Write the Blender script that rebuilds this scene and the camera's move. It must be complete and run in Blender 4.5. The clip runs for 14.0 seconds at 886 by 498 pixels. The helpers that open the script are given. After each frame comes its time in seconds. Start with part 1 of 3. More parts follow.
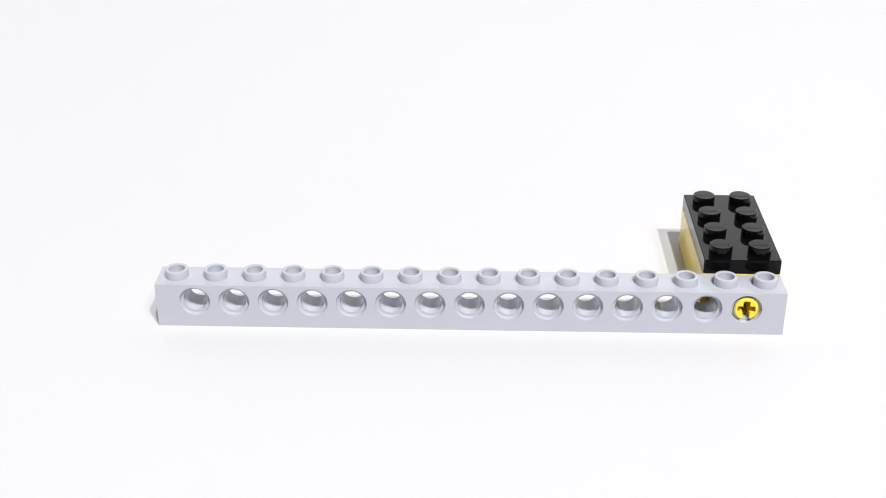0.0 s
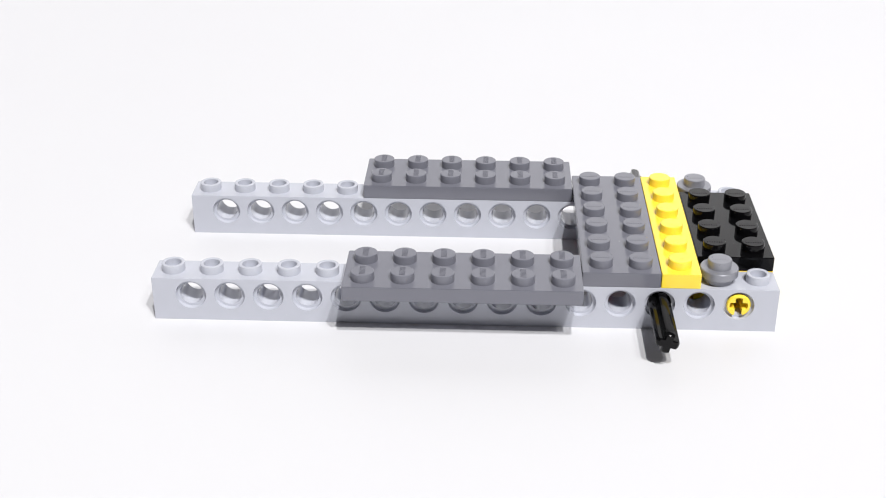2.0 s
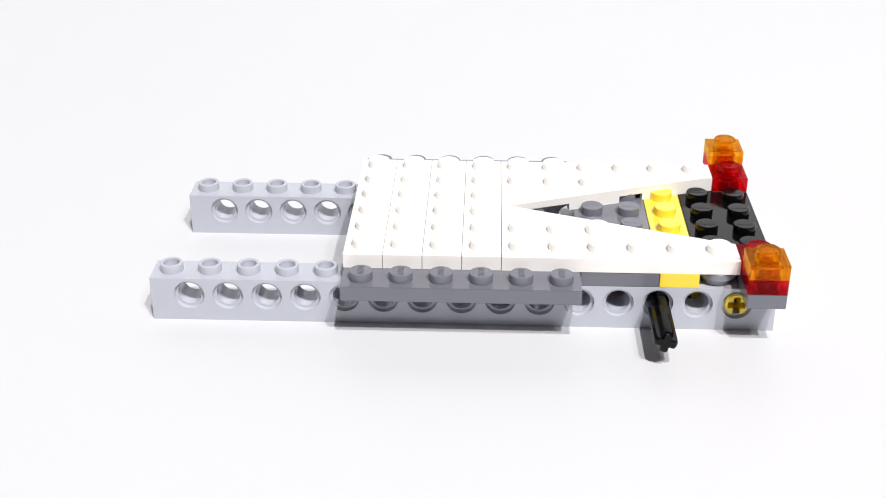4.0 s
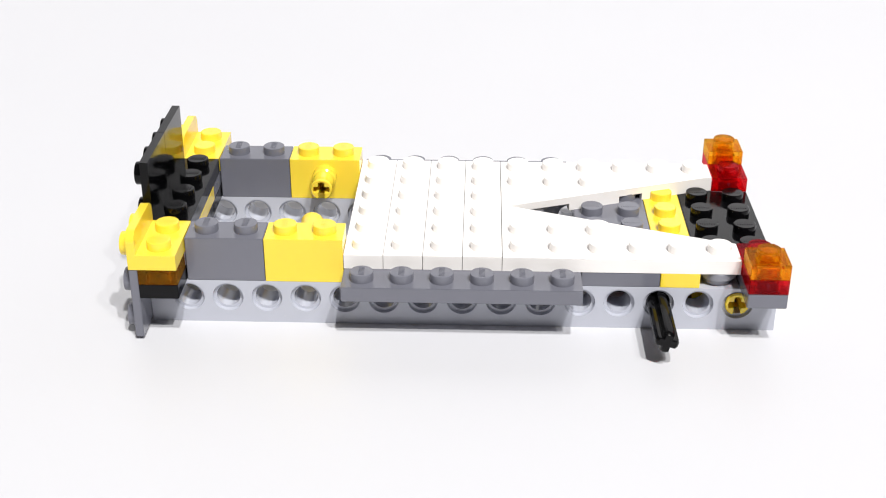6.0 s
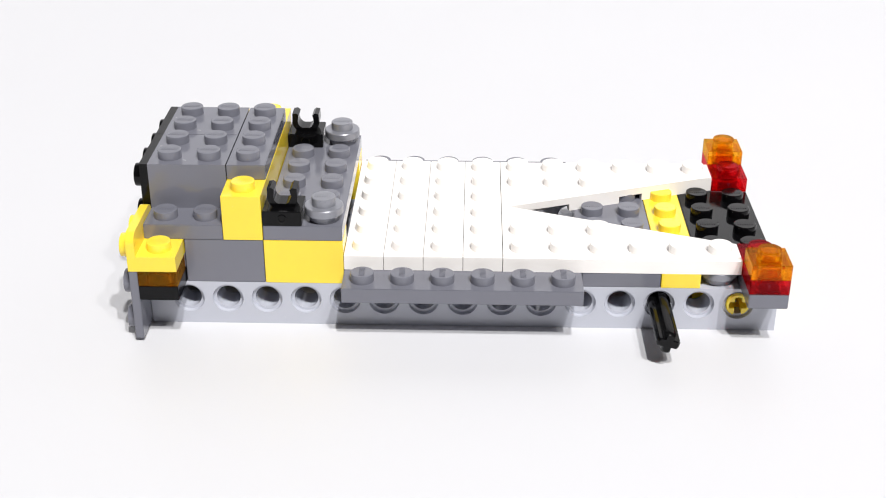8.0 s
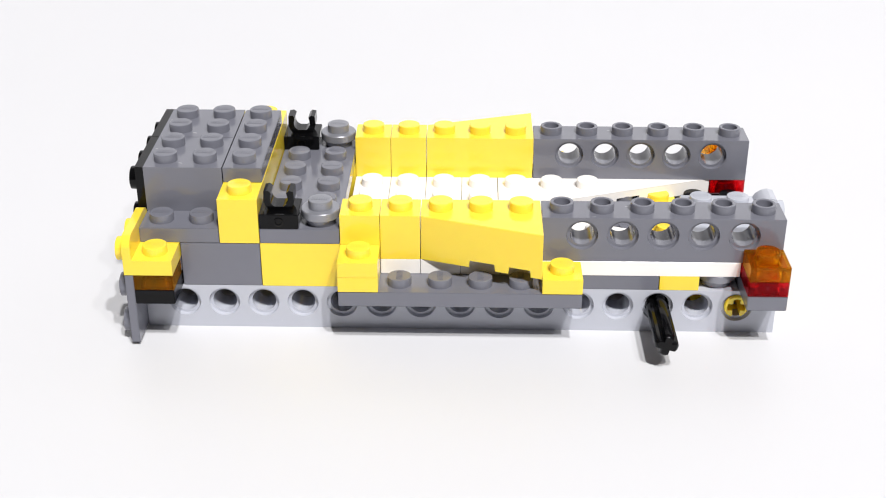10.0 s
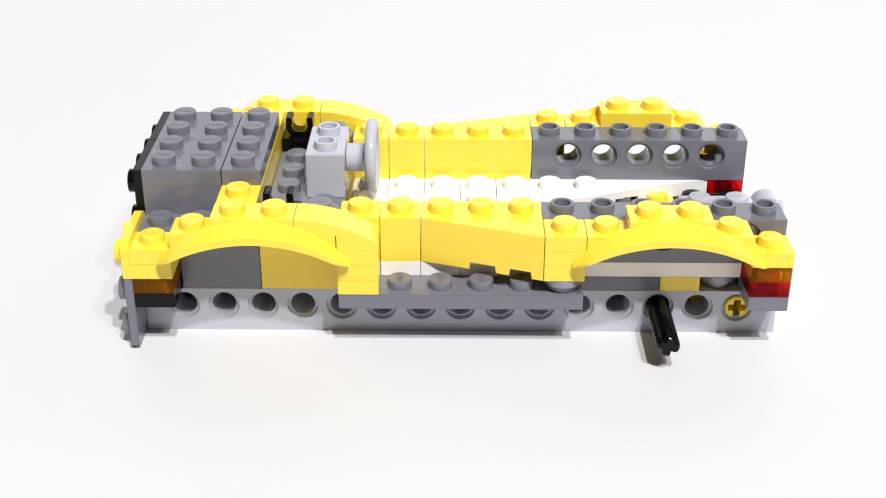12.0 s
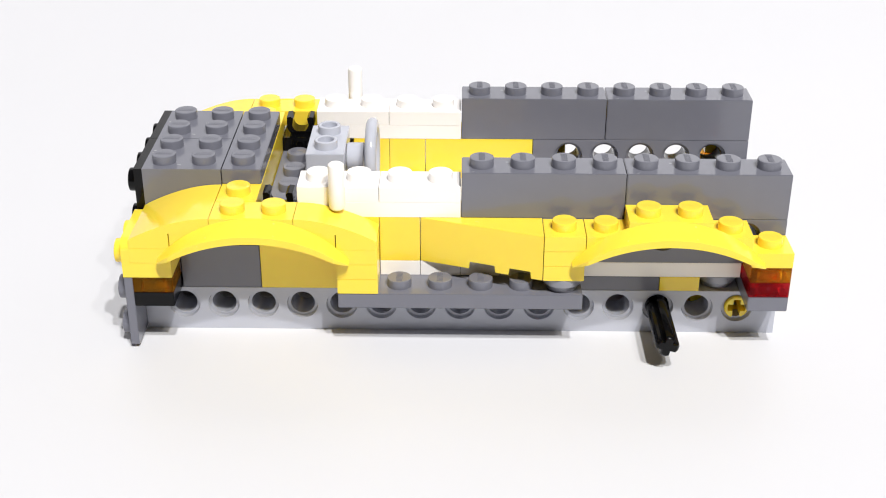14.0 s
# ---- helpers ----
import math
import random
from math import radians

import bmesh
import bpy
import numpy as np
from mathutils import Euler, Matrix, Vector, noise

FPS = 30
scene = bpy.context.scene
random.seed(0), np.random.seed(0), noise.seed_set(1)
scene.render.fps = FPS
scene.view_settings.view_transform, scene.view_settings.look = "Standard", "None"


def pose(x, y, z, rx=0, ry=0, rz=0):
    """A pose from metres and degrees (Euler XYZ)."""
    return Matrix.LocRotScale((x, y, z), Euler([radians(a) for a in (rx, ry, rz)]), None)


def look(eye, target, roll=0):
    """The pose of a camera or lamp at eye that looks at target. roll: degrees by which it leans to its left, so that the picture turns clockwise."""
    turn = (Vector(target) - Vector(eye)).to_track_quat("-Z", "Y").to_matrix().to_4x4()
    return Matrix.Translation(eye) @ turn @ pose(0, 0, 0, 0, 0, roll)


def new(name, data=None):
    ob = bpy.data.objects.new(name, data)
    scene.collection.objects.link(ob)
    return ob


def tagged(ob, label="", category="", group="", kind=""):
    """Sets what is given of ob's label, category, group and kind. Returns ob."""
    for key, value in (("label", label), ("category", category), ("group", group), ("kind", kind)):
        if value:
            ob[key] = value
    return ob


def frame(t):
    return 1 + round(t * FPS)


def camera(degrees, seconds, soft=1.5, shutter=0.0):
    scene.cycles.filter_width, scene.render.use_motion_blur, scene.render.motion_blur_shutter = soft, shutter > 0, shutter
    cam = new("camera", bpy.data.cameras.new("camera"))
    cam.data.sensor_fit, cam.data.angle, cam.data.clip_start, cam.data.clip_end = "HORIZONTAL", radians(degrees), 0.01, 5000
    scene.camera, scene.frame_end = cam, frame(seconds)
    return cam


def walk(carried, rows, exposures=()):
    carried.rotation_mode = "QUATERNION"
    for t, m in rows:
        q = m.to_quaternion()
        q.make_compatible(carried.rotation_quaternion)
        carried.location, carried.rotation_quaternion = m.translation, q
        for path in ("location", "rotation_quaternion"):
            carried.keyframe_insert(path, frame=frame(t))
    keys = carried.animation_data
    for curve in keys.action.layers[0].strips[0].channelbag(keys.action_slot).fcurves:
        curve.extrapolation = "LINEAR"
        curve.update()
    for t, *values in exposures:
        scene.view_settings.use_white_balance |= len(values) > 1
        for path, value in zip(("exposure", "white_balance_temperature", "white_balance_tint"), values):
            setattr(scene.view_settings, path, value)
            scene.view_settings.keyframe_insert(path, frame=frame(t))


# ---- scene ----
U = 0.008           # one stud pitch, 8 mm
P = 0.4             # one plate height, in stud pitches

# ---- camera ----
cam = camera(36.98, 14.0, soft=1.1)
EYE = pose(8.5045 * U, -29.408 * U, 17.439 * U, 62.650, -0.104, 2.043)
walk(cam, [(0.0, EYE), (14.0, EYE)])

# ---- light ----
world = bpy.data.worlds.new("studio")
scene.world = world
world.use_nodes = True
world.node_tree.nodes["Background"].inputs[0].default_value = (1.0, 0.96, 0.94, 1)
world.node_tree.nodes["Background"].inputs[1].default_value = 0.085
# a row of three small lamp heads, high up in front and to the right
for slope_x, slope_y, watts in ((0.48, -0.64, 26.5), (0.34, -0.63, 92), (0.17, -0.52, 94)):
    head = bpy.data.lights.new("lamp_head", "AREA")
    head.shape, head.size, head.energy, head.color = "DISK", 0.095, watts, (1.0, 0.985, 0.965)
    spot = new("lamp_head", head)
    spot.matrix_world = look((0.064 + 3.2 * slope_x, 0.02 + 3.2 * slope_y, 3.2), (0.064, 0.02, 0.0))
scene.view_settings.exposure = 0.0


# ---- materials ----
def plastic(name, colour, rough=0.12, fleck=0.04, ior=1.54, dusty=0.1, metal=0.0, depth=0.0):
    """Moulded plastic: a faint mottle, fine scuffs in the gloss, a slight ripple in the surface."""
    m = bpy.data.materials.new(name)
    m.use_nodes = True
    n, l = m.node_tree.nodes, m.node_tree.links
    b = n["Principled BSDF"]
    b.inputs["IOR"].default_value = ior
    b.inputs["Metallic"].default_value = metal
    # pale plastic lets light in a little below its skin
    b.inputs["Subsurface Weight"].default_value = depth
    b.inputs["Subsurface Radius"].default_value = (1.0, 0.6, 0.4)
    b.inputs["Subsurface Scale"].default_value = 0.0009
    geo = n.new("ShaderNodeTexCoord")
    big, small = n.new("ShaderNodeTexNoise"), n.new("ShaderNodeTexNoise")
    big.inputs["Scale"].default_value, big.inputs["Detail"].default_value = 220, 3
    small.inputs["Scale"].default_value, small.inputs["Detail"].default_value = 1600, 2
    l.new(geo.outputs["Object"], big.inputs["Vector"])
    l.new(geo.outputs["Object"], small.inputs["Vector"])
    tone = n.new("ShaderNodeMapRange")
    tone.inputs["To Min"].default_value, tone.inputs["To Max"].default_value = 1 - fleck, 1 + fleck
    l.new(big.outputs["Fac"], tone.inputs["Value"])
    mul = n.new("ShaderNodeVectorMath")
    mul.operation = "SCALE"
    mul.inputs[0].default_value = colour
    l.new(tone.outputs["Result"], mul.inputs["Scale"])
    # a few pale specks of dust and tiny nicks
    dust, pick, pale = n.new("ShaderNodeTexNoise"), n.new("ShaderNodeMapRange"), n.new("ShaderNodeMix")
    dust.inputs["Scale"].default_value, dust.inputs["Detail"].default_value = 1000, 0
    pick.inputs["From Min"].default_value, pick.inputs["From Max"].default_value = 0.86, 0.89
    pick.inputs["To Max"].default_value = dusty
    l.new(geo.outputs["Object"], dust.inputs["Vector"])
    l.new(dust.outputs["Fac"], pick.inputs["Value"])
    pale.data_type = "RGBA"
    pale.inputs["B"].default_value = (0.75, 0.74, 0.72, 1)
    l.new(pick.outputs["Result"], pale.inputs["Factor"])
    l.new(mul.outputs["Vector"], pale.inputs["A"])
    l.new(pale.outputs["Result"], b.inputs["Base Color"])
    gloss = n.new("ShaderNodeMapRange")
    gloss.inputs["To Min"].default_value, gloss.inputs["To Max"].default_value = rough * 0.7, rough * 1.4
    l.new(small.outputs["Fac"], gloss.inputs["Value"])
    l.new(gloss.outputs["Result"], b.inputs["Roughness"])
    bump = n.new("ShaderNodeBump")
    bump.inputs["Strength"].default_value, bump.inputs["Distance"].default_value = 0.05, 0.0002
    l.new(big.outputs["Fac"], bump.inputs["Height"])
    l.new(bump.outputs["Normal"], b.inputs["Normal"])
    return m


def clear(name, tint, core, haze, bent=0.8):
    """Tinted see-through plastic that bends light (bent: how much of it); haze mixes in the core colour as a glow of
    light scattered inside.
    """
    m = bpy.data.materials.new(name)
    m.use_nodes = True
    n, l = m.node_tree.nodes, m.node_tree.links
    n.remove(n["Principled BSDF"])
    glass, see = n.new("ShaderNodeBsdfGlass"), n.new("ShaderNodeBsdfTransparent")
    back, face, inside = n.new("ShaderNodeBsdfTranslucent"), n.new("ShaderNodeBsdfDiffuse"), n.new("ShaderNodeMixShader")
    glass.inputs["IOR"].default_value, glass.inputs["Roughness"].default_value = 1.5, 0.0
    for node in (glass, see):
        node.inputs["Color"].default_value = (*tint, 1)
    for node in (back, face):
        node.inputs["Color"].default_value = (*core, 1)
    inside.inputs[0].default_value = 0.6
    l.new(back.outputs[0], inside.inputs[1])
    l.new(face.outputs[0], inside.inputs[2])
    geo, swirl, shade = n.new("ShaderNodeTexCoord"), n.new("ShaderNodeTexNoise"), n.new("ShaderNodeMapRange")
    swirl.inputs["Scale"].default_value, swirl.inputs["Detail"].default_value = 500, 3
    l.new(geo.outputs["Object"], swirl.inputs["Vector"])
    shade.inputs["To Min"].default_value, shade.inputs["To Max"].default_value = haze * 0.5, haze * 1.5
    l.new(swirl.outputs["Fac"], shade.inputs["Value"])
    bend, mix = n.new("ShaderNodeMixShader"), n.new("ShaderNodeMixShader")
    bend.inputs[0].default_value = bent
    l.new(see.outputs[0], bend.inputs[1])
    l.new(glass.outputs[0], bend.inputs[2])
    l.new(shade.outputs["Result"], mix.inputs[0])
    l.new(bend.outputs[0], mix.inputs[1])
    l.new(inside.outputs[0], mix.inputs[2])
    l.new(mix.outputs[0], n["Material Output"].inputs["Surface"])
    return m


def paper(name):
    m = bpy.data.materials.new(name)
    m.use_nodes = True
    n, l = m.node_tree.nodes, m.node_tree.links
    b = n["Principled BSDF"]
    geo, big, fine = n.new("ShaderNodeTexCoord"), n.new("ShaderNodeTexNoise"), n.new("ShaderNodeTexNoise")
    big.inputs["Scale"].default_value, fine.inputs["Scale"].default_value = 6, 900
    l.new(geo.outputs["Object"], big.inputs["Vector"])
    l.new(geo.outputs["Object"], fine.inputs["Vector"])
    mix = n.new("ShaderNodeMix")
    mix.data_type = "RGBA"
    mix.inputs["A"].default_value, mix.inputs["B"].default_value = (0.648, 0.65, 0.68, 1), (0.672, 0.674, 0.70, 1)
    l.new(big.outputs["Fac"], mix.inputs["Factor"])
    l.new(mix.outputs["Result"], b.inputs["Base Color"])
    b.inputs["Roughness"].default_value = 0.42
    bump = n.new("ShaderNodeBump")
    bump.inputs["Strength"].default_value, bump.inputs["Distance"].default_value = 0.08, 0.0001
    l.new(fine.outputs["Fac"], bump.inputs["Height"])
    l.new(bump.outputs["Normal"], b.inputs["Normal"])
    return m


LIGHT = plastic("light_grey_plastic", (0.475, 0.49, 0.555))
DARK = plastic("dark_grey_plastic", (0.162, 0.165, 0.198), dusty=0.22)
SILVER = plastic("silver_grey_plastic", (0.27, 0.275, 0.31), 0.3, metal=0.35)
YELLOW = plastic("yellow_plastic", (0.955, 0.705, 0.06), 0.13, 0.02, depth=0.2)
BLACK = plastic("black_plastic", (0.003, 0.003, 0.0035), 0.1, ior=1.3)
WHITE = plastic("white_plastic", (0.93, 0.90, 0.875), 0.2, 0.01)
RED = plastic("red_plastic", (0.72, 0.035, 0.02), 0.22)
# second of each pair: brightened copy for inner faces, trapped light put into its colour
ORANGE_CLEAR = clear("clear_orange_plastic", (1.0, 0.70, 0.18), (1.0, 0.42, 0.01), 0.08)
ORANGE_LIT_CORE = clear("clear_orange_lit_inside", (1.0, 0.74, 0.22), (1.0, 0.52, 0.02), 0.16)
RED_CLEAR = clear("clear_red_plastic", (0.93, 0.21, 0.25), (0.85, 0.015, 0.035), 0.05)
RED_LIT_CORE = clear("clear_red_lit_inside", (0.95, 0.24, 0.27), (0.9, 0.02, 0.04), 0.12)
SEE_THROUGH = {ORANGE_CLEAR: ORANGE_LIT_CORE, RED_CLEAR: RED_LIT_CORE}
PAPER = paper("white_paper")


# ---- mesh helpers (all in stud pitches) ----
def finish(bm, name, material, angle=25):
    bmesh.ops.recalc_face_normals(bm, faces=bm.faces)
    for v in bm.verts:
        v.co *= U
    me = bpy.data.meshes.new(name)
    bm.to_mesh(me)
    bm.free()
    me.materials.append(material)
    me.polygons.foreach_set("use_smooth", [True] * len(me.polygons))
    me.set_sharp_from_angle(angle=radians(angle))
    return me


def part(name, mesh, parent, m=None, label=""):
    ob = new(name, mesh)
    ob.parent = parent
    if m is not None:
        ob.matrix_basis = m
    if label:
        ob["label"] = label
    return ob


def at(x, y, z, rx=0, ry=0, rz=0):
    return pose(x * U, y * U, z * U, rx, ry, rz)


def soften(bm, width=0.015, limit=40, segments=2):
    sharp = [e for e in bm.edges if len(e.link_faces) == 2 and e.calc_face_angle(0) > radians(limit)]
    bmesh.ops.bevel(bm, geom=sharp, offset=width, segments=segments, affect="EDGES", clamp_overlap=True)


def add_box(bm, x0, x1, y0, y1, z0, z1):
    made = bmesh.ops.create_cube(bm, size=1)["verts"]
    for v in made:
        v.co = Vector((x0 + (v.co.x + 0.5) * (x1 - x0), y0 + (v.co.y + 0.5) * (y1 - y0), z0 + (v.co.z + 0.5) * (z1 - z0)))
    return made


def add_prism(bm, outline, axis, a, b):
    """An outline of (u, v) drawn out from a to b: along y it is (x, z), along x it is (y, z), along z it is (x, y)."""
    def place(u, v, w):
        return {"x": (w, u, v), "y": (u, w, v), "z": (u, v, w)}[axis]
    lo = [bm.verts.new(place(u, v, a)) for u, v in outline]
    hi = [bm.verts.new(place(u, v, b)) for u, v in outline]
    bm.faces.new(lo)
    bm.faces.new(hi[::-1])
    for i in range(len(lo)):
        j = (i + 1) % len(lo)
        bm.faces.new((lo[i], lo[j], hi[j], hi[i]))


def ring(r, n=32, cx=0.0, cy=0.0, start=0.0):
    return [(cx + r * math.cos(start + 2 * math.pi * i / n), cy + r * math.sin(start + 2 * math.pi * i / n)) for i in range(n)]


def add_lathe(bm, profile, n=32, m=None):
    """A closed or open profile of (r, z) turned round z."""
    rows = []
    for r, z in profile:
        if r < 1e-6:
            rows.append([bm.verts.new((0, 0, z))] * n)
        else:
            rows.append([bm.verts.new((u, v, z)) for u, v in ring(r, n)])
    for p, q in zip(rows, rows[1:]):
        for i in range(n):
            j = (i + 1) % n
            f = list(dict.fromkeys((p[i], p[j], q[j], q[i])))
            if len(f) > 2:
                bm.faces.new(f)
    if m is not None:
        bmesh.ops.transform(bm, matrix=m, verts=list({v for r in rows for v in r}))


MESHES = {}


def add_mark(bm, rise):
    """The raised mark on a stud's top, as a row of plain slanting bars."""
    for i in range(7):
        x, h, lean = -0.186 + 0.062 * i, (0.075, 0.07, 0.078)[i % 3], 0.14
        add_prism(bm, [(x - 0.012 - lean * h, -h), (x + 0.012 - lean * h, -h), (x + 0.012 + lean * h, h), (x - 0.012 + lean * h, h)], "z", 0.215, 0.223 + rise)


def stud_mesh(material, hollow=False):
    k = ("stud", material.name, hollow)
    if k not in MESHES:
        bm = bmesh.new()
        if hollow:
            add_lathe(bm, [(0.3, -0.02), (0.3, 0.19), (0.293, 0.212), (0.27, 0.223), (0.225, 0.223), (0.205, 0.208), (0.2, 0.16), (0.2, -0.05), (0, -0.05)])
        else:
            add_lathe(bm, [(0.3, 0.0 if material in SEE_THROUGH else -0.02), (0.3, 0.19), (0.294, 0.212), (0.275, 0.223), (0, 0.223)])
            if material in SEE_THROUGH:
                skin = set(bm.verts)
                add_lathe(bm, [(0, -0.1), (0.17, -0.1), (0.17, 0.1), (0.14, 0.12), (0, 0.12)], 24)
                for f in bm.faces:
                    f.material_index = int(f.verts[0] not in skin)
            else:
                add_mark(bm, 0.002 if material in (YELLOW, WHITE) else 0.013)
        MESHES[k] = finish(bm, "stud", material)
        if material in SEE_THROUGH:
            MESHES[k].materials.append(SEE_THROUGH[material])
            for p in MESHES[k].polygons:
                if p.material_index:      # the hollow faces inwards
                    p.flip()
    return MESHES[k]


def box_mesh(nx, ny, h, material, gap=0.012):
    k = ("box", nx, ny, h, material.name)
    if k not in MESHES:
        bm = bmesh.new()
        gap = 0.007 if material in (WHITE, YELLOW) else gap
        add_box(bm, -nx / 2 + gap, nx / 2 - gap, -ny / 2 + gap, ny / 2 - gap, 0.001, h * P)
        soften(bm, 0.009 if material in (WHITE, YELLOW) else 0.017)
        MESHES[k] = finish(bm, "body", material)
    return MESHES[k]


# ---- pieces ----
PIECES = []      # thing, its place in the model, when it is set down, and (seconds, plates) where it is raised later on


def piece(name, label, category, x, y, z, when, lift=None, group=""):
    """A toy piece: x, y in stud pitches at its middle, z in plate heights at its underside."""
    ob = tagged(new(name), label, category, group)
    PIECES.append((ob, (x, y, z * P), when, lift))
    return ob


def studs(ob, nx, ny, top, material, hollow=False, skip=()):
    for i in range(nx):
        for j in range(ny):
            if (i, j) not in skip:
                part("stud", stud_mesh(material, hollow), ob, at(i - nx / 2 + 0.5, j - ny / 2 + 0.5, top, 0, 0, 90 if nx > ny else 0))


def shell_mesh(nx, ny, material):
    """A see-through plate: thin walls and top round a hollow, the top left out under each stud."""
    k = ("shell", nx, ny, material.name)
    if k not in MESHES:
        bm = bmesh.new()
        g, b, wall, roof, low, seg = 0.012, 0.014, 0.185, 0.13, 0.003, 32
        X, Y = nx / 2 - g, ny / 2 - g

        def loop(x, y, z, c=b):
            return [bm.verts.new((u, v, z)) for u, v in ((c - x, -y), (x - c, -y), (x, c - y), (x, y - c), (x - c, y), (c - x, y), (-x, y - c), (-x, c - y))]

        def bridge(p, q):
            for i in range(len(p)):
                h = (i + 1) % len(p)
                bm.faces.new((p[i], p[h], q[h], q[i]))
        x, y = X - wall, Y - wall
        loops = [loop(X - b, Y - b, P, 0.0), loop(X, Y, P - b), loop(X, Y, low), loop(x, y, low, 0.05), loop(x - 0.01, y - 0.01, P - roof - 0.05, 0.05),
                 loop(x - 0.06, y - 0.06, P - roof, 0.03)]
        for p, q in zip(loops, loops[1:]):
            bridge(p, q)
        bm.faces.new(loops[-1])
        for f in bm.faces:
            f.material_index = int(all(abs(v.co.x) < x + 1e-4 and abs(v.co.y) < y + 1e-4 for v in f.verts))
        for i in range(nx):
            for j in range(ny):
                xc, yc = i - nx / 2 + 0.5, j - ny / 2 + 0.5
                x0, x1, y0, y1 = max(xc - 0.5, -X + b), min(xc + 0.5, X - b), max(yc - 0.5, -Y + b), min(yc + 0.5, Y - b)
                hole, rim = [], []
                for n in range(seg):
                    a = 2 * math.pi * n / seg
                    hole.append(bm.verts.new((xc + 0.3 * math.cos(a), yc + 0.3 * math.sin(a), P)))
                    dx, dy = math.cos(a), math.sin(a)
                    far = min((x1 - xc if dx > 0 else x0 - xc) / dx if abs(dx) > 1e-6 else 9, (y1 - yc if dy > 0 else y0 - yc) / dy if abs(dy) > 1e-6 else 9)
                    rim.append(bm.verts.new((xc + far * dx, yc + far * dy, P)))
                bridge(hole, rim)
                for n, (cx, cy) in enumerate(((x1, y1), (x0, y1), (x0, y0), (x1, y0))):
                    near = sorted(rim, key=lambda v: abs(v.co.x - cx) + abs(v.co.y - cy))[:2]
                    if min((v.co - Vector((cx, cy, P))).length for v in near) > 1e-4:
                        bm.faces.new((near[0], near[1], bm.verts.new((cx, cy, P))))
        bmesh.ops.remove_doubles(bm, verts=bm.verts, dist=1e-5)
        MESHES[k] = finish(bm, "body", material, 20)
        MESHES[k].materials.append(SEE_THROUGH[material])
    return MESHES[k]


def inner_pin(material):
    """The round pin in the hollow of a see-through plate of two studs."""
    k = ("pin", material.name)
    if k not in MESHES:
        bm = bmesh.new()
        add_lathe(bm, [(0, 0.01), (0.19, 0.01), (0.2, 0.02), (0.2, P - 0.135), (0, P - 0.135)], 24)
        MESHES[k] = finish(bm, "inner_pin", SEE_THROUGH[material])
    return MESHES[k]


def block(name, label, x0, y0, z0, nx, ny, h, material, when, lift=None, group="", category=""):
    """A brick (h = 3) or plate (h = 1) with its lower corner at x0, y0, z0."""
    ob = piece(name, label, category or ("toy brick" if h == 3 else "toy plate"), x0 + nx / 2, y0 + ny / 2, z0, when, lift, group)
    part("body", shell_mesh(nx, ny, material) if material in SEE_THROUGH else box_mesh(nx, ny, h, material), ob)
    studs(ob, nx, ny, h * P, material)
    if material in SEE_THROUGH and nx + ny == 3:
        part("inner_pin", inner_pin(material), ob)
    return ob


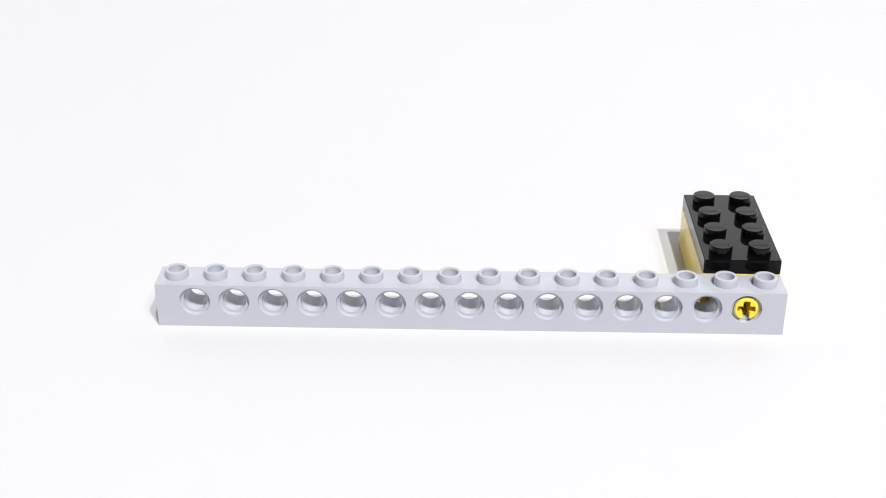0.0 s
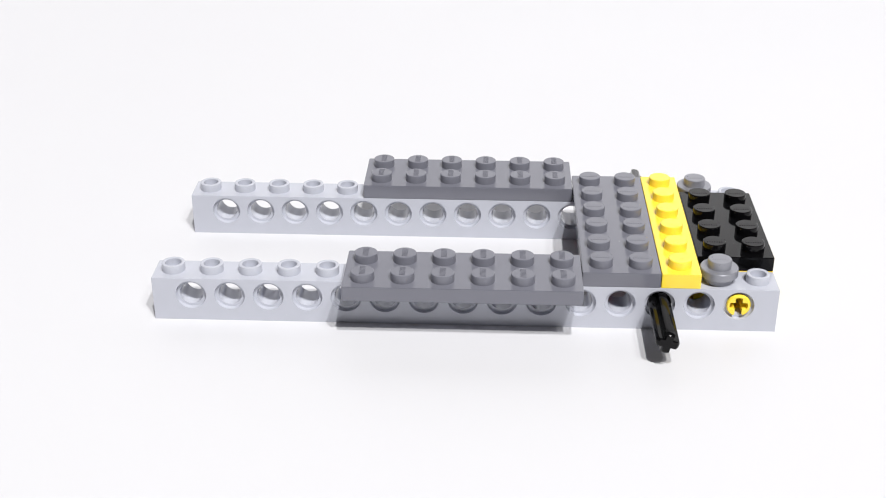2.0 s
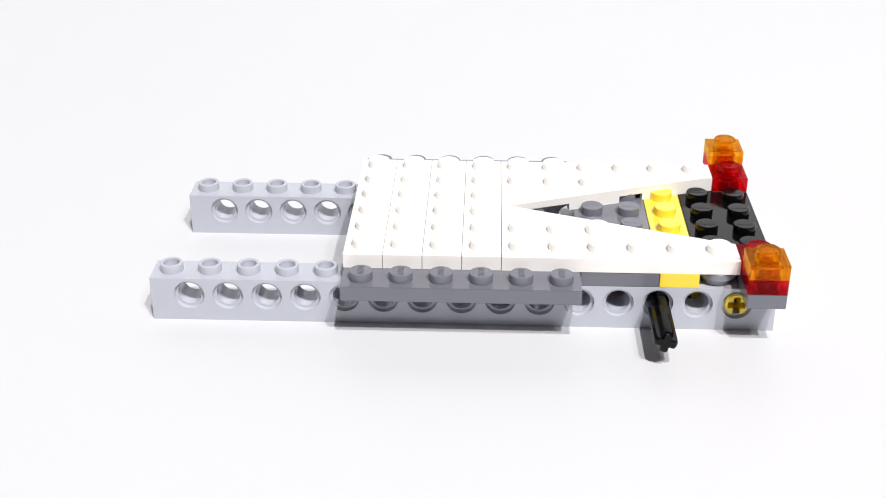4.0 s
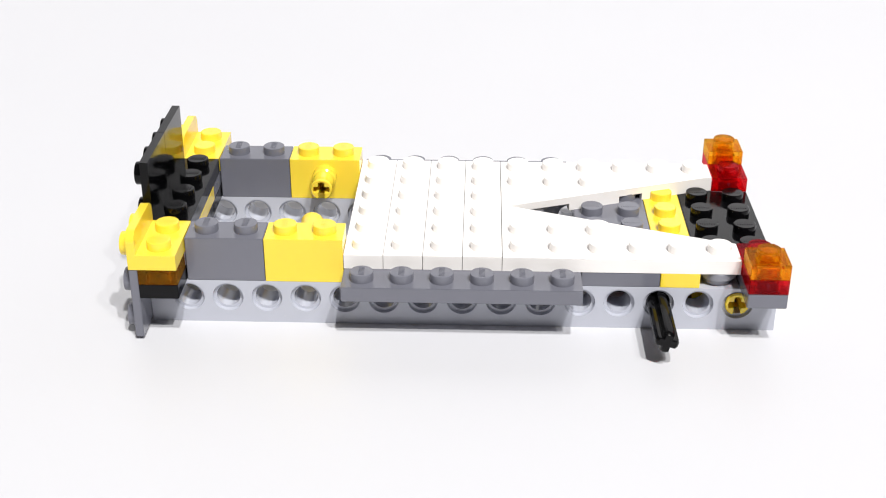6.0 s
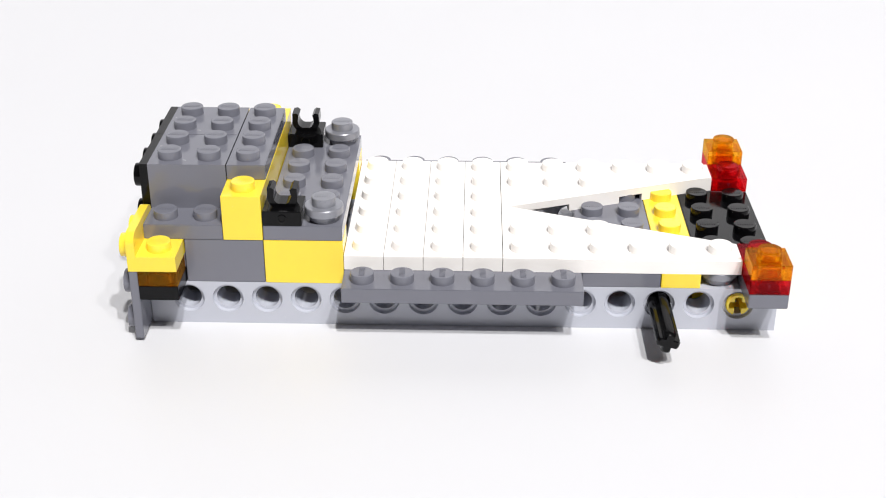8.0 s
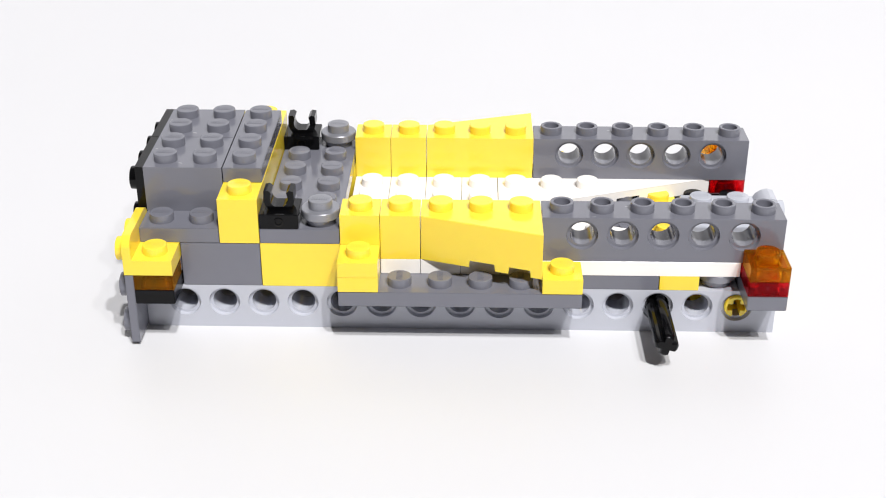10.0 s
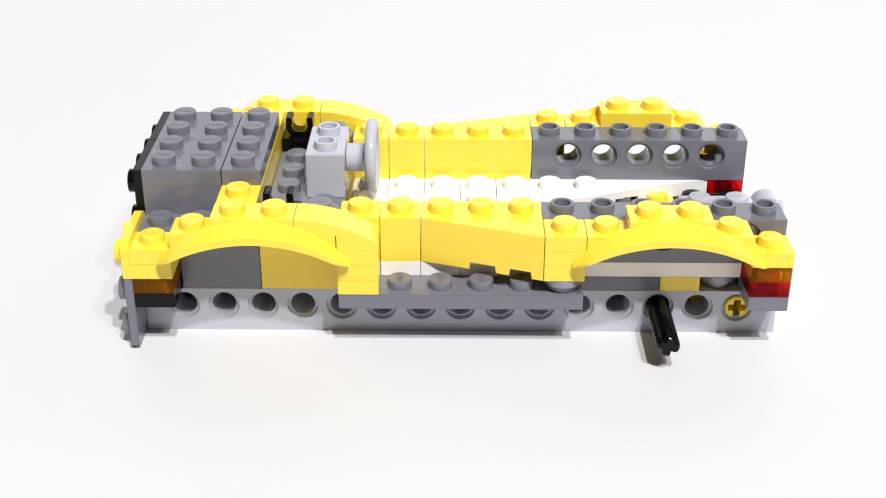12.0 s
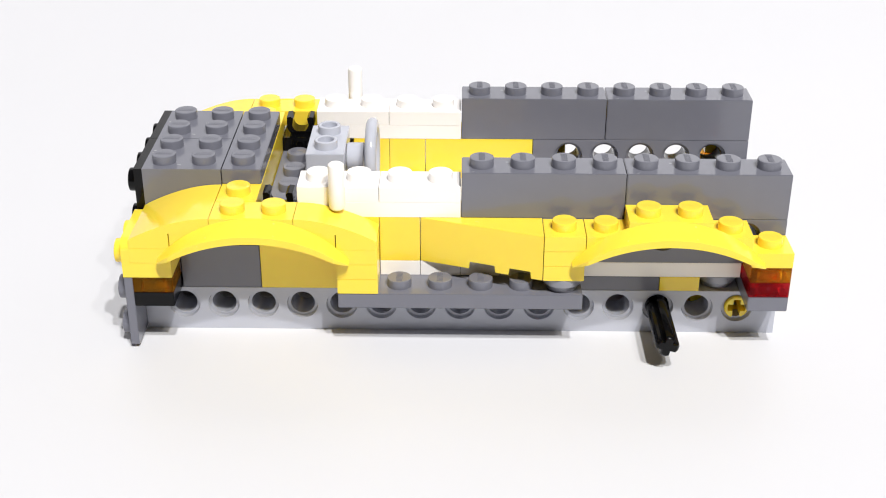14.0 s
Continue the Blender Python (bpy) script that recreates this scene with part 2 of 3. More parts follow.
def holed_mesh(n, material):
    """A brick n studs long with a round hole between every two studs, each with a shallow rim."""
    bm = bmesh.new()
    g, h, zc, seg, b = 0.012, 1.2, 0.725, 32, 0.012
    spokes = [2 * math.pi * (i + 0.5) / seg for i in range(seg)]

    def v(x, y, z):
        return bm.verts.new((x, y, z))
    lo, hi = -n / 2 + g, n / 2 - g
    for c in range(1, n):
        xc = c - n / 2
        x0, x1 = (lo + b if c == 1 else xc - 0.5), (hi - b if c == n - 1 else xc + 0.5)
        for side in (-1, 1):
            yf, yi = side * (0.5 - g), side * 0.38
            edge, rim, deep, bore, mid = [], [], [], [], []
            for a in spokes:
                dx, dz = math.cos(a), math.sin(a)
                k = min((x1 - xc if dx > 0 else x0 - xc) / dx if abs(dx) > 1e-6 else 9, (h - b - zc if dz > 0 else 0.003 - zc) / dz if abs(dz) > 1e-6 else 9)
                edge.append(v(xc + k * dx, yf, zc + k * dz))
                rim.append(v(xc + 0.395 * dx, yf, zc + 0.395 * dz))
                deep.append(v(xc + 0.375 * dx, yi, zc + 0.375 * dz))
                bore.append(v(xc + 0.305 * dx, yi, zc + 0.305 * dz))
                mid.append(v(xc + 0.3 * dx, 0, zc + 0.3 * dz))
            corners = {s: v(*s) for s in ((x0, yf, 0.003), (x1, yf, 0.003), (x0, yf, h - b), (x1, yf, h - b))}
            for i in range(seg):
                j = (i + 1) % seg
                bm.faces.new((rim[i], rim[j], deep[j], deep[i]))
                bm.faces.new((deep[i], deep[j], bore[j], bore[i]))
                bm.faces.new((bore[i], bore[j], mid[j], mid[i]))
                e0, e1 = edge[i].co, edge[j].co
                turn = [k for s, k in corners.items() if abs(e0.x - e1.x) > 1e-5 and abs(e0.z - e1.z) > 1e-5
                        and (abs(s[0] - e0.x) < 1e-5 or abs(s[0] - e1.x) < 1e-5) and (abs(s[2] - e0.z) < 1e-5 or abs(s[2] - e1.z) < 1e-5)]
                bm.faces.new((edge[i], *turn[:1], edge[j], rim[j], rim[i]))
    bmesh.ops.remove_doubles(bm, verts=bm.verts, dist=1e-4)
    y = 0.5 - g
    x_in, y_in, top, low = hi - b, y - 0.4 * b, h - b, 0.003
    quads = [((-x_in, -y_in, h), (x_in, -y_in, h), (x_in, y_in, h), (-x_in, y_in, h)), ((lo, -y, low), (hi, -y, low), (hi, y, low), (lo, y, low))]
    for e in (-1, 1):
        quads += [((-x_in, e * y, top), (x_in, e * y, top), (x_in, e * y_in, h), (-x_in, e * y_in, h)),
                  ((e * hi, -y_in, low), (e * hi, y_in, low), (e * hi, y_in, top), (e * hi, -y_in, top)),
                  ((e * hi, -y_in, top), (e * hi, y_in, top), (e * x_in, y_in, h), (e * x_in, -y_in, h))]
        for f in (-1, 1):
            quads += [((e * x_in, f * y, low), (e * hi, f * y_in, low), (e * hi, f * y_in, top), (e * x_in, f * y, top)),
                      ((e * x_in, f * y, top), (e * hi, f * y_in, top), (e * x_in, f * y_in, h))]
    for q in quads:
        bm.faces.new([v(*c) for c in q])
    return finish(bm, "body", material, 30)


def holed_brick(label, x0, y0, z0, n, material, when):
    ob = piece("holed_brick", label, "toy brick", x0 + n / 2, y0 + 0.5, z0, when)
    k = ("holed", n, material.name)
    if k not in MESHES:
        MESHES[k] = holed_mesh(n, material)
    part("body", MESHES[k], ob)
    studs(ob, n, 1, 1.2, material, hollow=True)
    return ob


def plus(r, w):
    """A cross-shaped outline with four points on each arm's end."""
    e = math.sqrt(r * r - w * w)
    out = []
    for q in range(4):
        c, s = math.cos(q * math.pi / 2), math.sin(q * math.pi / 2)
        for u, v in ((w, -w), (e, -w), (r, 0), (e, w)):
            out.append((u * c - v * s, u * s + v * c))
    return out


def pin_mesh(material, length=1.0):
    """A round stub with a collar and a cross-shaped hole, pointing along -y."""
    bm = bmesh.new()
    inner = plus(0.235, 0.09)
    outer = []
    for u, v in inner:
        a = math.atan2(v, u)
        outer.append((math.cos(a), math.sin(a)))

    def row(points, y):
        return [bm.verts.new((u, y, v)) for u, v in points]
    rows = [row([(u * r, v * r) for u, v in outer], y) for r, y in
            ((0.34, 0.02), (0.34, -0.3), (0.295, -0.34), (0.295, -length + 0.42), (0.295, -length + 0.12), (0.31, -length + 0.08), (0.31, -length + 0.03), (0.285, -length))]
    rows += [row(inner, -length), row(inner, -0.3)]
    for k, (p, q) in enumerate(zip(rows, rows[1:])):
        for i in range(len(p)):
            if k > 2 and i in (13, 14):      # the slot that splits the stub's end
                continue
            j = (i + 1) % len(p)
            bm.faces.new((p[i], p[j], q[j], q[i]))
    bm.faces.new(rows[-1])
    return finish(bm, "pin", material, 40)


def pin_brick(label, x0, y0, z0, side, when):
    """A brick of two studs with a stub on the face towards side (-1 or 1 along y)."""
    ob = piece("pin_brick", label, "toy brick", x0 + 1, y0 + 0.5, z0, when)
    part("body", box_mesh(2, 1, 3, YELLOW), ob)
    studs(ob, 2, 1, 1.2, YELLOW)
    if "pin" not in MESHES:
        MESHES["pin"] = pin_mesh(YELLOW)
    part("pin", MESHES["pin"], ob, at(0, side * 0.488, 0.725, 0, 0, 0 if side < 0 else 180), "round yellow stub with a cross-shaped hole")
    return ob


def round_plate(label, x, y, z, when, material=None):
    material = material or SILVER
    ob = piece("round_plate", label, "toy plate", x, y, z, when)
    k = ("round", material.name)
    if k not in MESHES:
        bm = bmesh.new()
        add_lathe(bm, [(0, 0.004), (0.36, 0.004), (0.37, 0.02), (0.37, 0.17), (0.47, 0.18), (0.488, 0.2), (0.488, 0.375), (0.47, 0.4), (0, 0.4)], 40)
        MESHES[k] = finish(bm, "body", material)
    part("body", MESHES[k], ob)
    part("stud", stud_mesh(material), ob, at(0, 0, P))
    return ob


def wedge_plate(label, x0, side, z0, when):
    """A white plate six studs long that narrows from three studs to one; side 1 has its straight edge at -y."""
    ob = piece("wedge_plate", label, "toy plate", x0 + 3, 1.5 if side > 0 else 4.5, z0, when)
    bm = bmesh.new()
    outline = [(-2.988, -1.488), (2.988, -1.488), (2.988, -0.55), (2.7, -0.5), (-2.75, 1.488), (-2.988, 1.488)]
    add_prism(bm, [(u, v * side) for u, v in outline], "z", P - 0.04, P)
    top = [e for e in bm.edges if min(v.co.z for v in e.verts) > P - 1e-4]
    bmesh.ops.bevel(bm, geom=top, offset=0.01, segments=1, affect="EDGES", clamp_overlap=True)
    part("body", finish(bm, "body", WHITE), ob)

    def skirt(a, b, z0=0.003, z1=P - 0.04):
        """A thin wall under the plate's edge from a to b."""
        wall = bmesh.new()
        d = (Vector(b) - Vector(a)).normalized() * 0.13
        quad = [a, b, (b[0] - d.y, b[1] + d.x), (a[0] - d.y, a[1] + d.x)]
        add_prism(wall, [(u, v * side) for u, v in quad], "z", z0, z1)
        part("side_wall", finish(wall, "side_wall", WHITE), ob)
    skirt((-2.988, -1.488), (2.988, -1.488))
    skirt((2.988, -1.35), (2.988, -0.56))
    skirt((2.988, -0.55), (2.7, -0.5))
    skirt((-2.988, 1.35), (-2.988, -1.35))
    skirt((-2.75, 1.488), (-2.988, 1.488))
    for s0, s1 in ((0.0, 0.02), (0.3, 0.56), (0.68, 1.0)):      # the slanting wall has two gaps
        skirt((2.7 - 5.45 * (1 - s1), -0.5 + 1.988 * (1 - s1)), (2.7 - 5.45 * (1 - s0), -0.5 + 1.988 * (1 - s0)), z1=0.2)
    skirt((2.7, -0.5), (-2.75, 1.488), z0=0.2)
    for i in range(6):
        part("stud", stud_mesh(WHITE), ob, at(-2.5 + i, -side, P))
    for i in range(3):
        part("stud", stud_mesh(WHITE), ob, at(-2.5 + i, 0, P))
    if "tube" not in MESHES:
        bm = bmesh.new()
        add_lathe(bm, [(0.405, 0.355), (0.405, 0.004), (0.31, 0.004), (0.31, 0.355)], 32)
        MESHES["tube"] = finish(bm, "tube", WHITE)
    for u, v in ((-2, 0.5), (-2, -0.5), (-1, -0.5), (0, -0.5)):
        part("tube", MESHES["tube"], ob, at(u, v * side, 0))
    return ob


def bracket(label, x0, y0, z0, material, when, foot, wall_y, wall_z, face=-1, round_top=False):
    """A bent plate: a foot of one by foot studs and a wall across wall_y (from, to) and wall_z heights, studs facing out."""
    ob = piece("bracket", label, "toy bracket", x0 + 0.5, y0 + foot / 2, z0, when)
    y1, y2 = wall_y[0] - y0 - foot / 2, wall_y[1] - y0 - foot / 2
    z1, z2 = wall_z[0] - z0 * P, wall_z[1] - z0 * P
    g, c = 0.012, 0.28
    if y2 - y1 == foot:
        high = z2 - c if round_top else z2
        bm = bmesh.new()
        add_prism(bm, [(face * 0.7, 0.003), (-face * 0.488, 0.003), (-face * 0.488, P), (face * 0.49, P), (face * 0.49, high), (face * 0.7, high)], "y", y1 + g, y2 - g)
        ends = [e for e in bm.edges if e.calc_face_angle(0) > 0.6 and not (round_top and min(v.co.z for v in e.verts) > high - 1e-4)]
        bmesh.ops.bevel(bm, geom=ends, offset=0.015, segments=2, affect="EDGES", clamp_overlap=True)
        if round_top:
            arc = [(y2 - g - c + c * math.cos(a), z2 - c + c * math.sin(a)) for a in np.linspace(0, math.pi / 2, 7)]
            arc += [(y1 + g + c - c * math.sin(a), z2 - c + c * math.cos(a)) for a in np.linspace(0, math.pi / 2, 7)]
            add_prism(bm, arc, "x", face * 0.7, face * 0.49)
        wall = part("body", finish(bm, "body", material), ob)
    else:
        part("body", box_mesh(1, foot, 1, material), ob)
        bm = bmesh.new()
        add_box(bm, *sorted((face * 0.7, face * 0.49)), y1 + g, y2 - g, z1, z2)
        soften(bm, 0.015, 50)
        wall = part("wall", finish(bm, "wall", material), ob)
    studs(ob, 1, foot, P, material)
    for i in range(round(y2 - y1)):
        for j in range(round(z2 - z1)):
            part("stud", stud_mesh(material), wall, at(face * 0.7, y1 + i + 0.5, z2 - 0.5 - j, 0, face * 90, 0))
    return ob


def overhang_brick(label, y0, side, when):
    """A two by two brick, cut away underneath: it stands on one row and leans over the other, towards side."""
    ob = piece("inverted_slope", label, "toy brick", 1, y0 + 1, 7, when)
    bm = bmesh.new()
    outline = [(-0.988, 0.003), (-0.05, 0.003), (0.988, 0.8), (0.988, 1.2), (-0.988, 1.2)]
    add_prism(bm, [(u * side, v) for u, v in outline], "x", -0.988, 0.988)
    soften(bm, limit=25)
    part("body", finish(bm, "body", DARK), ob)
    studs(ob, 2, 2, 1.2, DARK)
    return ob


def arc_z(x, half, rise, base):
    r = (half * half + rise * rise) / (2 * rise)
    return base + math.sqrt(max(0.0, r * r - x * x)) - (r - rise)


def mudguard(label, xc, side, when):
    """A wheel arch of four studs; side 1 stands on the -y side of the car."""
    ob = piece("mudguard", label, "toy mudguard", xc, -0.5 if side > 0 else 6.5, 6, when)
    z0 = 6 * P
    xs = [-2 + 4 * i / 28 for i in range(29)]
    bm = bmesh.new()
    low = [(x * 0.994, arc_z(x, 2.3, 0.72, 2.44) - z0) for x in xs]
    top = [(1.988, 0.8), (1, 0.8), (1, 1.2), (-1, 1.2), (-1, 0.8), (-1.988, 0.8)]
    add_prism(bm, low + top, "y", -0.488, 0.488)
    part("body", finish(bm, "body", YELLOW), ob)
    bm = bmesh.new()
    rows = []
    for i in range(41):
        x = -2.32 + 4.64 * i / 40
        k = max(0.0, 1 - abs(x / 2.32) ** 6)
        zl, zu = arc_z(x, 2.32, 0.7, 2.45) - z0, arc_z(x, 2.34, 1.12, 2.5) - z0
        y_out, y_in = -side * (0.488 + 0.45 * min(1, 0.35 + k)), -side * 0.47
        zo = zl + 0.02 + 0.17 * k
        rows.append([bm.verts.new(c) for c in ((x, y_in, zu), (x, (y_in + y_out) / 2, zu - 0.42 * (zu - zo)), (x, y_out, zo), (x, y_out, zl + 0.004), (x, y_in, zl))])
    for p, q in zip(rows, rows[1:]):
        for i in range(5):
            j = (i + 1) % 5
            bm.faces.new((p[i], p[j], q[j], q[i]))
    bm.faces.new(rows[0])
    bm.faces.new(rows[-1])
    part("flare", finish(bm, "flare", YELLOW, 24), ob)
    for i, z in enumerate((0.8, 1.2, 1.2, 0.8)):
        part("stud", stud_mesh(YELLOW), ob, at(i - 1.5, 0, z))
    return ob


def curved_slope(label, x0, y0, ny, when, rising):
    """A smooth curved cap two studs long; rising: it climbs along +x, else it falls."""
    ob = piece("curved_slope", label, "toy slope", x0 + 1, y0 + ny / 2, 7, when)
    bm = bmesh.new()
    k = 1 if rising else -1
    curve = [(-0.985 + 1.97 * i / 16, 0.22 + 0.58 * math.sin(math.pi / 2 * i / 16) ** 0.9) for i in range(17)]
    foot = 0.001
    outline = [(-0.016, foot), *([(-0.985, foot)]), *curve, (0.985, P + 0.001), (-0.016, P + 0.001)]
    add_prism(bm, [(u * k, v) for u, v in outline], "y", -ny / 2 + 0.012, ny / 2 - 0.012)
    soften(bm, 0.01, 50)
    part("body", finish(bm, "body", YELLOW, 30), ob)
    return ob


def side_wedge(label, side, when):
    """A brick three studs long whose outer face swings out by one stud; side 1 faces -y."""
    ob = piece("wedge_brick", label, "toy brick", 8.5, 0.5 if side > 0 else 5.5, 5, when)
    def reach(x):
        return -0.488 - 1.0 * (x + 1.488) / 2.976
    bm = bmesh.new()
    # the slanting wall, whose lower edge has two notches for the studs below it
    edge = [(-1.488, 0.003), (-0.28, 0.003), (-0.28, 0.21), (0.345, 0.21), (0.345, 0.003), (0.685, 0.003), (0.685, 0.21), (1.21, 0.21), (1.21, 0.003),
            (1.488, 0.003), (1.488, 1.2), (-1.488, 1.2)]
    front = [bm.verts.new((x, reach(x) * side, z)) for x, z in edge]
    rear = [bm.verts.new((x, (reach(x) + 0.16) * side, z)) for x, z in edge]
    bm.faces.new(front)
    bm.faces.new(rear[::-1])
    for i in range(len(edge)):
        j = (i + 1) % len(edge)
        bm.faces.new((front[i], front[j], rear[j], rear[i]))
    skin = set(front)
    outer_edges = [e for e in bm.edges if skin.issuperset(e.verts)]
    bmesh.ops.bevel(bm, geom=outer_edges, offset=0.014, segments=2, affect="EDGES", clamp_overlap=True)
    add_prism(bm, [(u, v * side) for u, v in ((-1.488, reach(-1.488) + 0.16), (1.488, reach(1.488) + 0.16), (1.488, 0.488), (-1.488, 0.488))], "z", 0.24, 1.2)
    add_box(bm, -1.48, 1.48, *sorted((-0.3 * side, 0.48 * side)), 0.003, 0.24)
    part("body", finish(bm, "body", YELLOW), ob)
    for i in range(3):
        part("stud", stud_mesh(YELLOW), ob, at(i - 1, 0, 1.2))
    return ob


def clip_plate(label, x0, y0, when):
    ob = piece("clip_plate", label, "toy plate", x0 + 0.5, y0 + 0.5, 7, when)
    part("body", box_mesh(1, 1, 1, BLACK), ob)
    if "clip" not in MESHES:
        bm = bmesh.new()
        turn = [math.radians(a) for a in range(-190, 11, 10)]
        outer = [(0.38 * math.cos(a), 0.69 + 0.36 * math.sin(a)) for a in turn]
        inner = [(0.225 * math.cos(a), 0.69 + 0.21 * math.sin(a)) for a in turn[::-1]]
        add_prism(bm, outer + [(0.37, 0.91), (0.26, 0.93), (0.19, 0.87)] + inner + [(-0.19, 0.87), (-0.26, 0.93), (-0.37, 0.91)], "y", -0.24, 0.24)
        add_box(bm, -0.24, 0.24, -0.23, 0.23, 0.38, 0.5)
        MESHES["clip"] = finish(bm, "clip", BLACK)
        bm = bmesh.new()
        add_lathe(bm, [(0.12, -0.01), (0.12, 0.012), (0.105, 0.02), (0.08, 0.02), (0.07, 0.0), (0, -0.005)], 20, Matrix.Translation((0, -0.488, 0.2)) @ Matrix.Rotation(radians(90), 4, "X"))
        MESHES["socket"] = finish(bm, "socket", BLACK)
    part("clip", MESHES["clip"], ob, None, "black two-pronged clip")
    part("socket", MESHES["socket"], ob)
    return ob


def axle(when):
    ob = piece("axle", "long black plastic axle with a cross section", "toy axle", 13, 3, 0.425 / P, when)
    bm = bmesh.new()
    cross = []
    for q in range(4):
        c, s = math.cos(q * math.pi / 2), math.sin(q * math.pi / 2)
        for u, v in ((0.115, -0.115), (0.26, -0.115), (0.295, -0.05), (0.295, 0.05), (0.26, 0.115)):
            cross.append((u * c - v * s, 0.3 + u * s + v * c))
    c, d = math.cos(radians(-14)), math.sin(radians(-14))
    rows = []
    for y, k in ((-4.93, 0.78), (-4.90, 0.9), (-4.83, 1.0), (4.83, 1.0), (4.90, 0.9), (4.93, 0.78)):
        rows.append([bm.verts.new((k * (u * c - (v - 0.3) * d), y, 0.3 + k * (u * d + (v - 0.3) * c))) for u, v in cross])
    for p, q in zip(rows, rows[1:]):
        for i in range(len(p)):
            j = (i + 1) % len(p)
            bm.faces.new((p[i], p[j], q[j], q[i]))
    bm.faces.new(rows[0])
    bm.faces.new(rows[-1])
    part("rod", finish(bm, "rod", BLACK, 40), ob)
    return ob


def axle_connector(y0, when):
    ob = piece("axle_connector", "red plastic axle connector with grooved sides", "toy connector", 13, y0 + 1, 0.27 / P, when)
    bm = bmesh.new()
    shape = []
    for q in range(8):
        a = q * math.pi / 4
        for d, r in ((-0.30, 0.46), (-0.1, 0.435), (0.1, 0.435), (0.30, 0.46)):
            shape.append((r * math.cos(a + d), 0.46 + r * math.sin(a + d)))
    add_prism(bm, shape, "y", -0.98, 0.98)
    soften(bm, 0.03, 60)
    part("sleeve", finish(bm, "sleeve", RED, 25), ob)
    return ob


def steering_wheel(when):
    ob = piece("steering_wheel", "light grey toy steering wheel on a short column", "steering wheel", 5.0, 3, 2.47 / P, when)
    zc = 1.05
    bm = bmesh.new()
    tube = [(0.88 + 0.155 * math.cos(a), 0.66 + 0.155 * math.sin(a)) for a in [2 * math.pi * i / 14 for i in range(15)]]
    add_lathe(bm, tube, 48, Matrix.Translation((0, 0, zc)) @ Matrix.Rotation(radians(90), 4, "Y"))
    bmesh.ops.remove_doubles(bm, verts=bm.verts, dist=1e-5)
    rim = part("rim", finish(bm, "rim", LIGHT, 60), ob)
    bm = bmesh.new()
    add_lathe(bm, [(0, 0.0), (0.36, 0.0), (0.375, 0.03), (0.375, 0.43), (0.34, 0.46), (0.3, 0.47), (0.3, 0.62), (0.22, 0.68), (0, 0.68)], 32,
              Matrix.Translation((0, 0, zc)) @ Matrix.Rotation(radians(90), 4, "Y"))
    part("column", finish(bm, "column", LIGHT), ob)
    for q in range(3):
        bm = bmesh.new()
        add_box(bm, 0.52, 0.64, -0.11, 0.11, 0.2, 0.84)
        soften(bm, 0.03)
        bmesh.ops.transform(bm, matrix=Matrix.Translation((0, 0, zc)) @ Matrix.Rotation(radians(120 * q + 180), 4, "X"), verts=bm.verts)
        part("spoke", finish(bm, "spoke", LIGHT), rim)
    return ob


def bar_plate(label, y0, side, z_bar, when):
    """A white plate of two studs with an upright bar on its outer face."""
    ob = piece("bar_plate", label, "toy plate", 5, y0 + 0.5, 9, when)
    part("body", box_mesh(2, 1, 1, WHITE), ob)
    studs(ob, 2, 1, P, WHITE)
    bm = bmesh.new()
    z1, z2 = z_bar[0] - 9 * P, z_bar[1] - 9 * P
    add_lathe(bm, [(0, z1), (0.1, z1), (0.15, z1 + 0.02), (0.185, z1 + 0.06), (0.2, z1 + 0.12), (0.2, z2 - 0.07), (0.19, z2 - 0.03), (0.15, z2), (0, z2)], 28, Matrix.Translation((0, -side * 0.69, 0)))
    add_box(bm, -0.14, 0.14, *sorted((-side * 0.66, -side * 0.47)), 0.06, 0.34)
    part("bar", finish(bm, "bar", WHITE), ob, None, "white upright bar")
    return ob


# ---- table ----
def build_table():
    bm = bmesh.new()
    # a paper sheet that lies flat and sweeps up far behind the toy
    outline = [(-150, 0), (36, 0)]
    outline += [(36 + 50 * math.sin(a), 50 - 50 * math.cos(a)) for a in np.linspace(0.06, math.pi / 2, 22)]
    outline += [(86, 120), (86.3, 120), (86.3, 50)]
    outline += [(36 + 50.3 * math.sin(a), 50 - 50.3 * math.cos(a)) for a in np.linspace(math.pi / 2, 0, 23)]
    outline += [(-150, -0.3)]
    add_prism(bm, outline, "x", -170, 190)
    tagged(new("tabletop", finish(bm, "tabletop", PAPER, 30)), "seamless white paper sheet under the toy", "tabletop", kind="structure")


build_table()


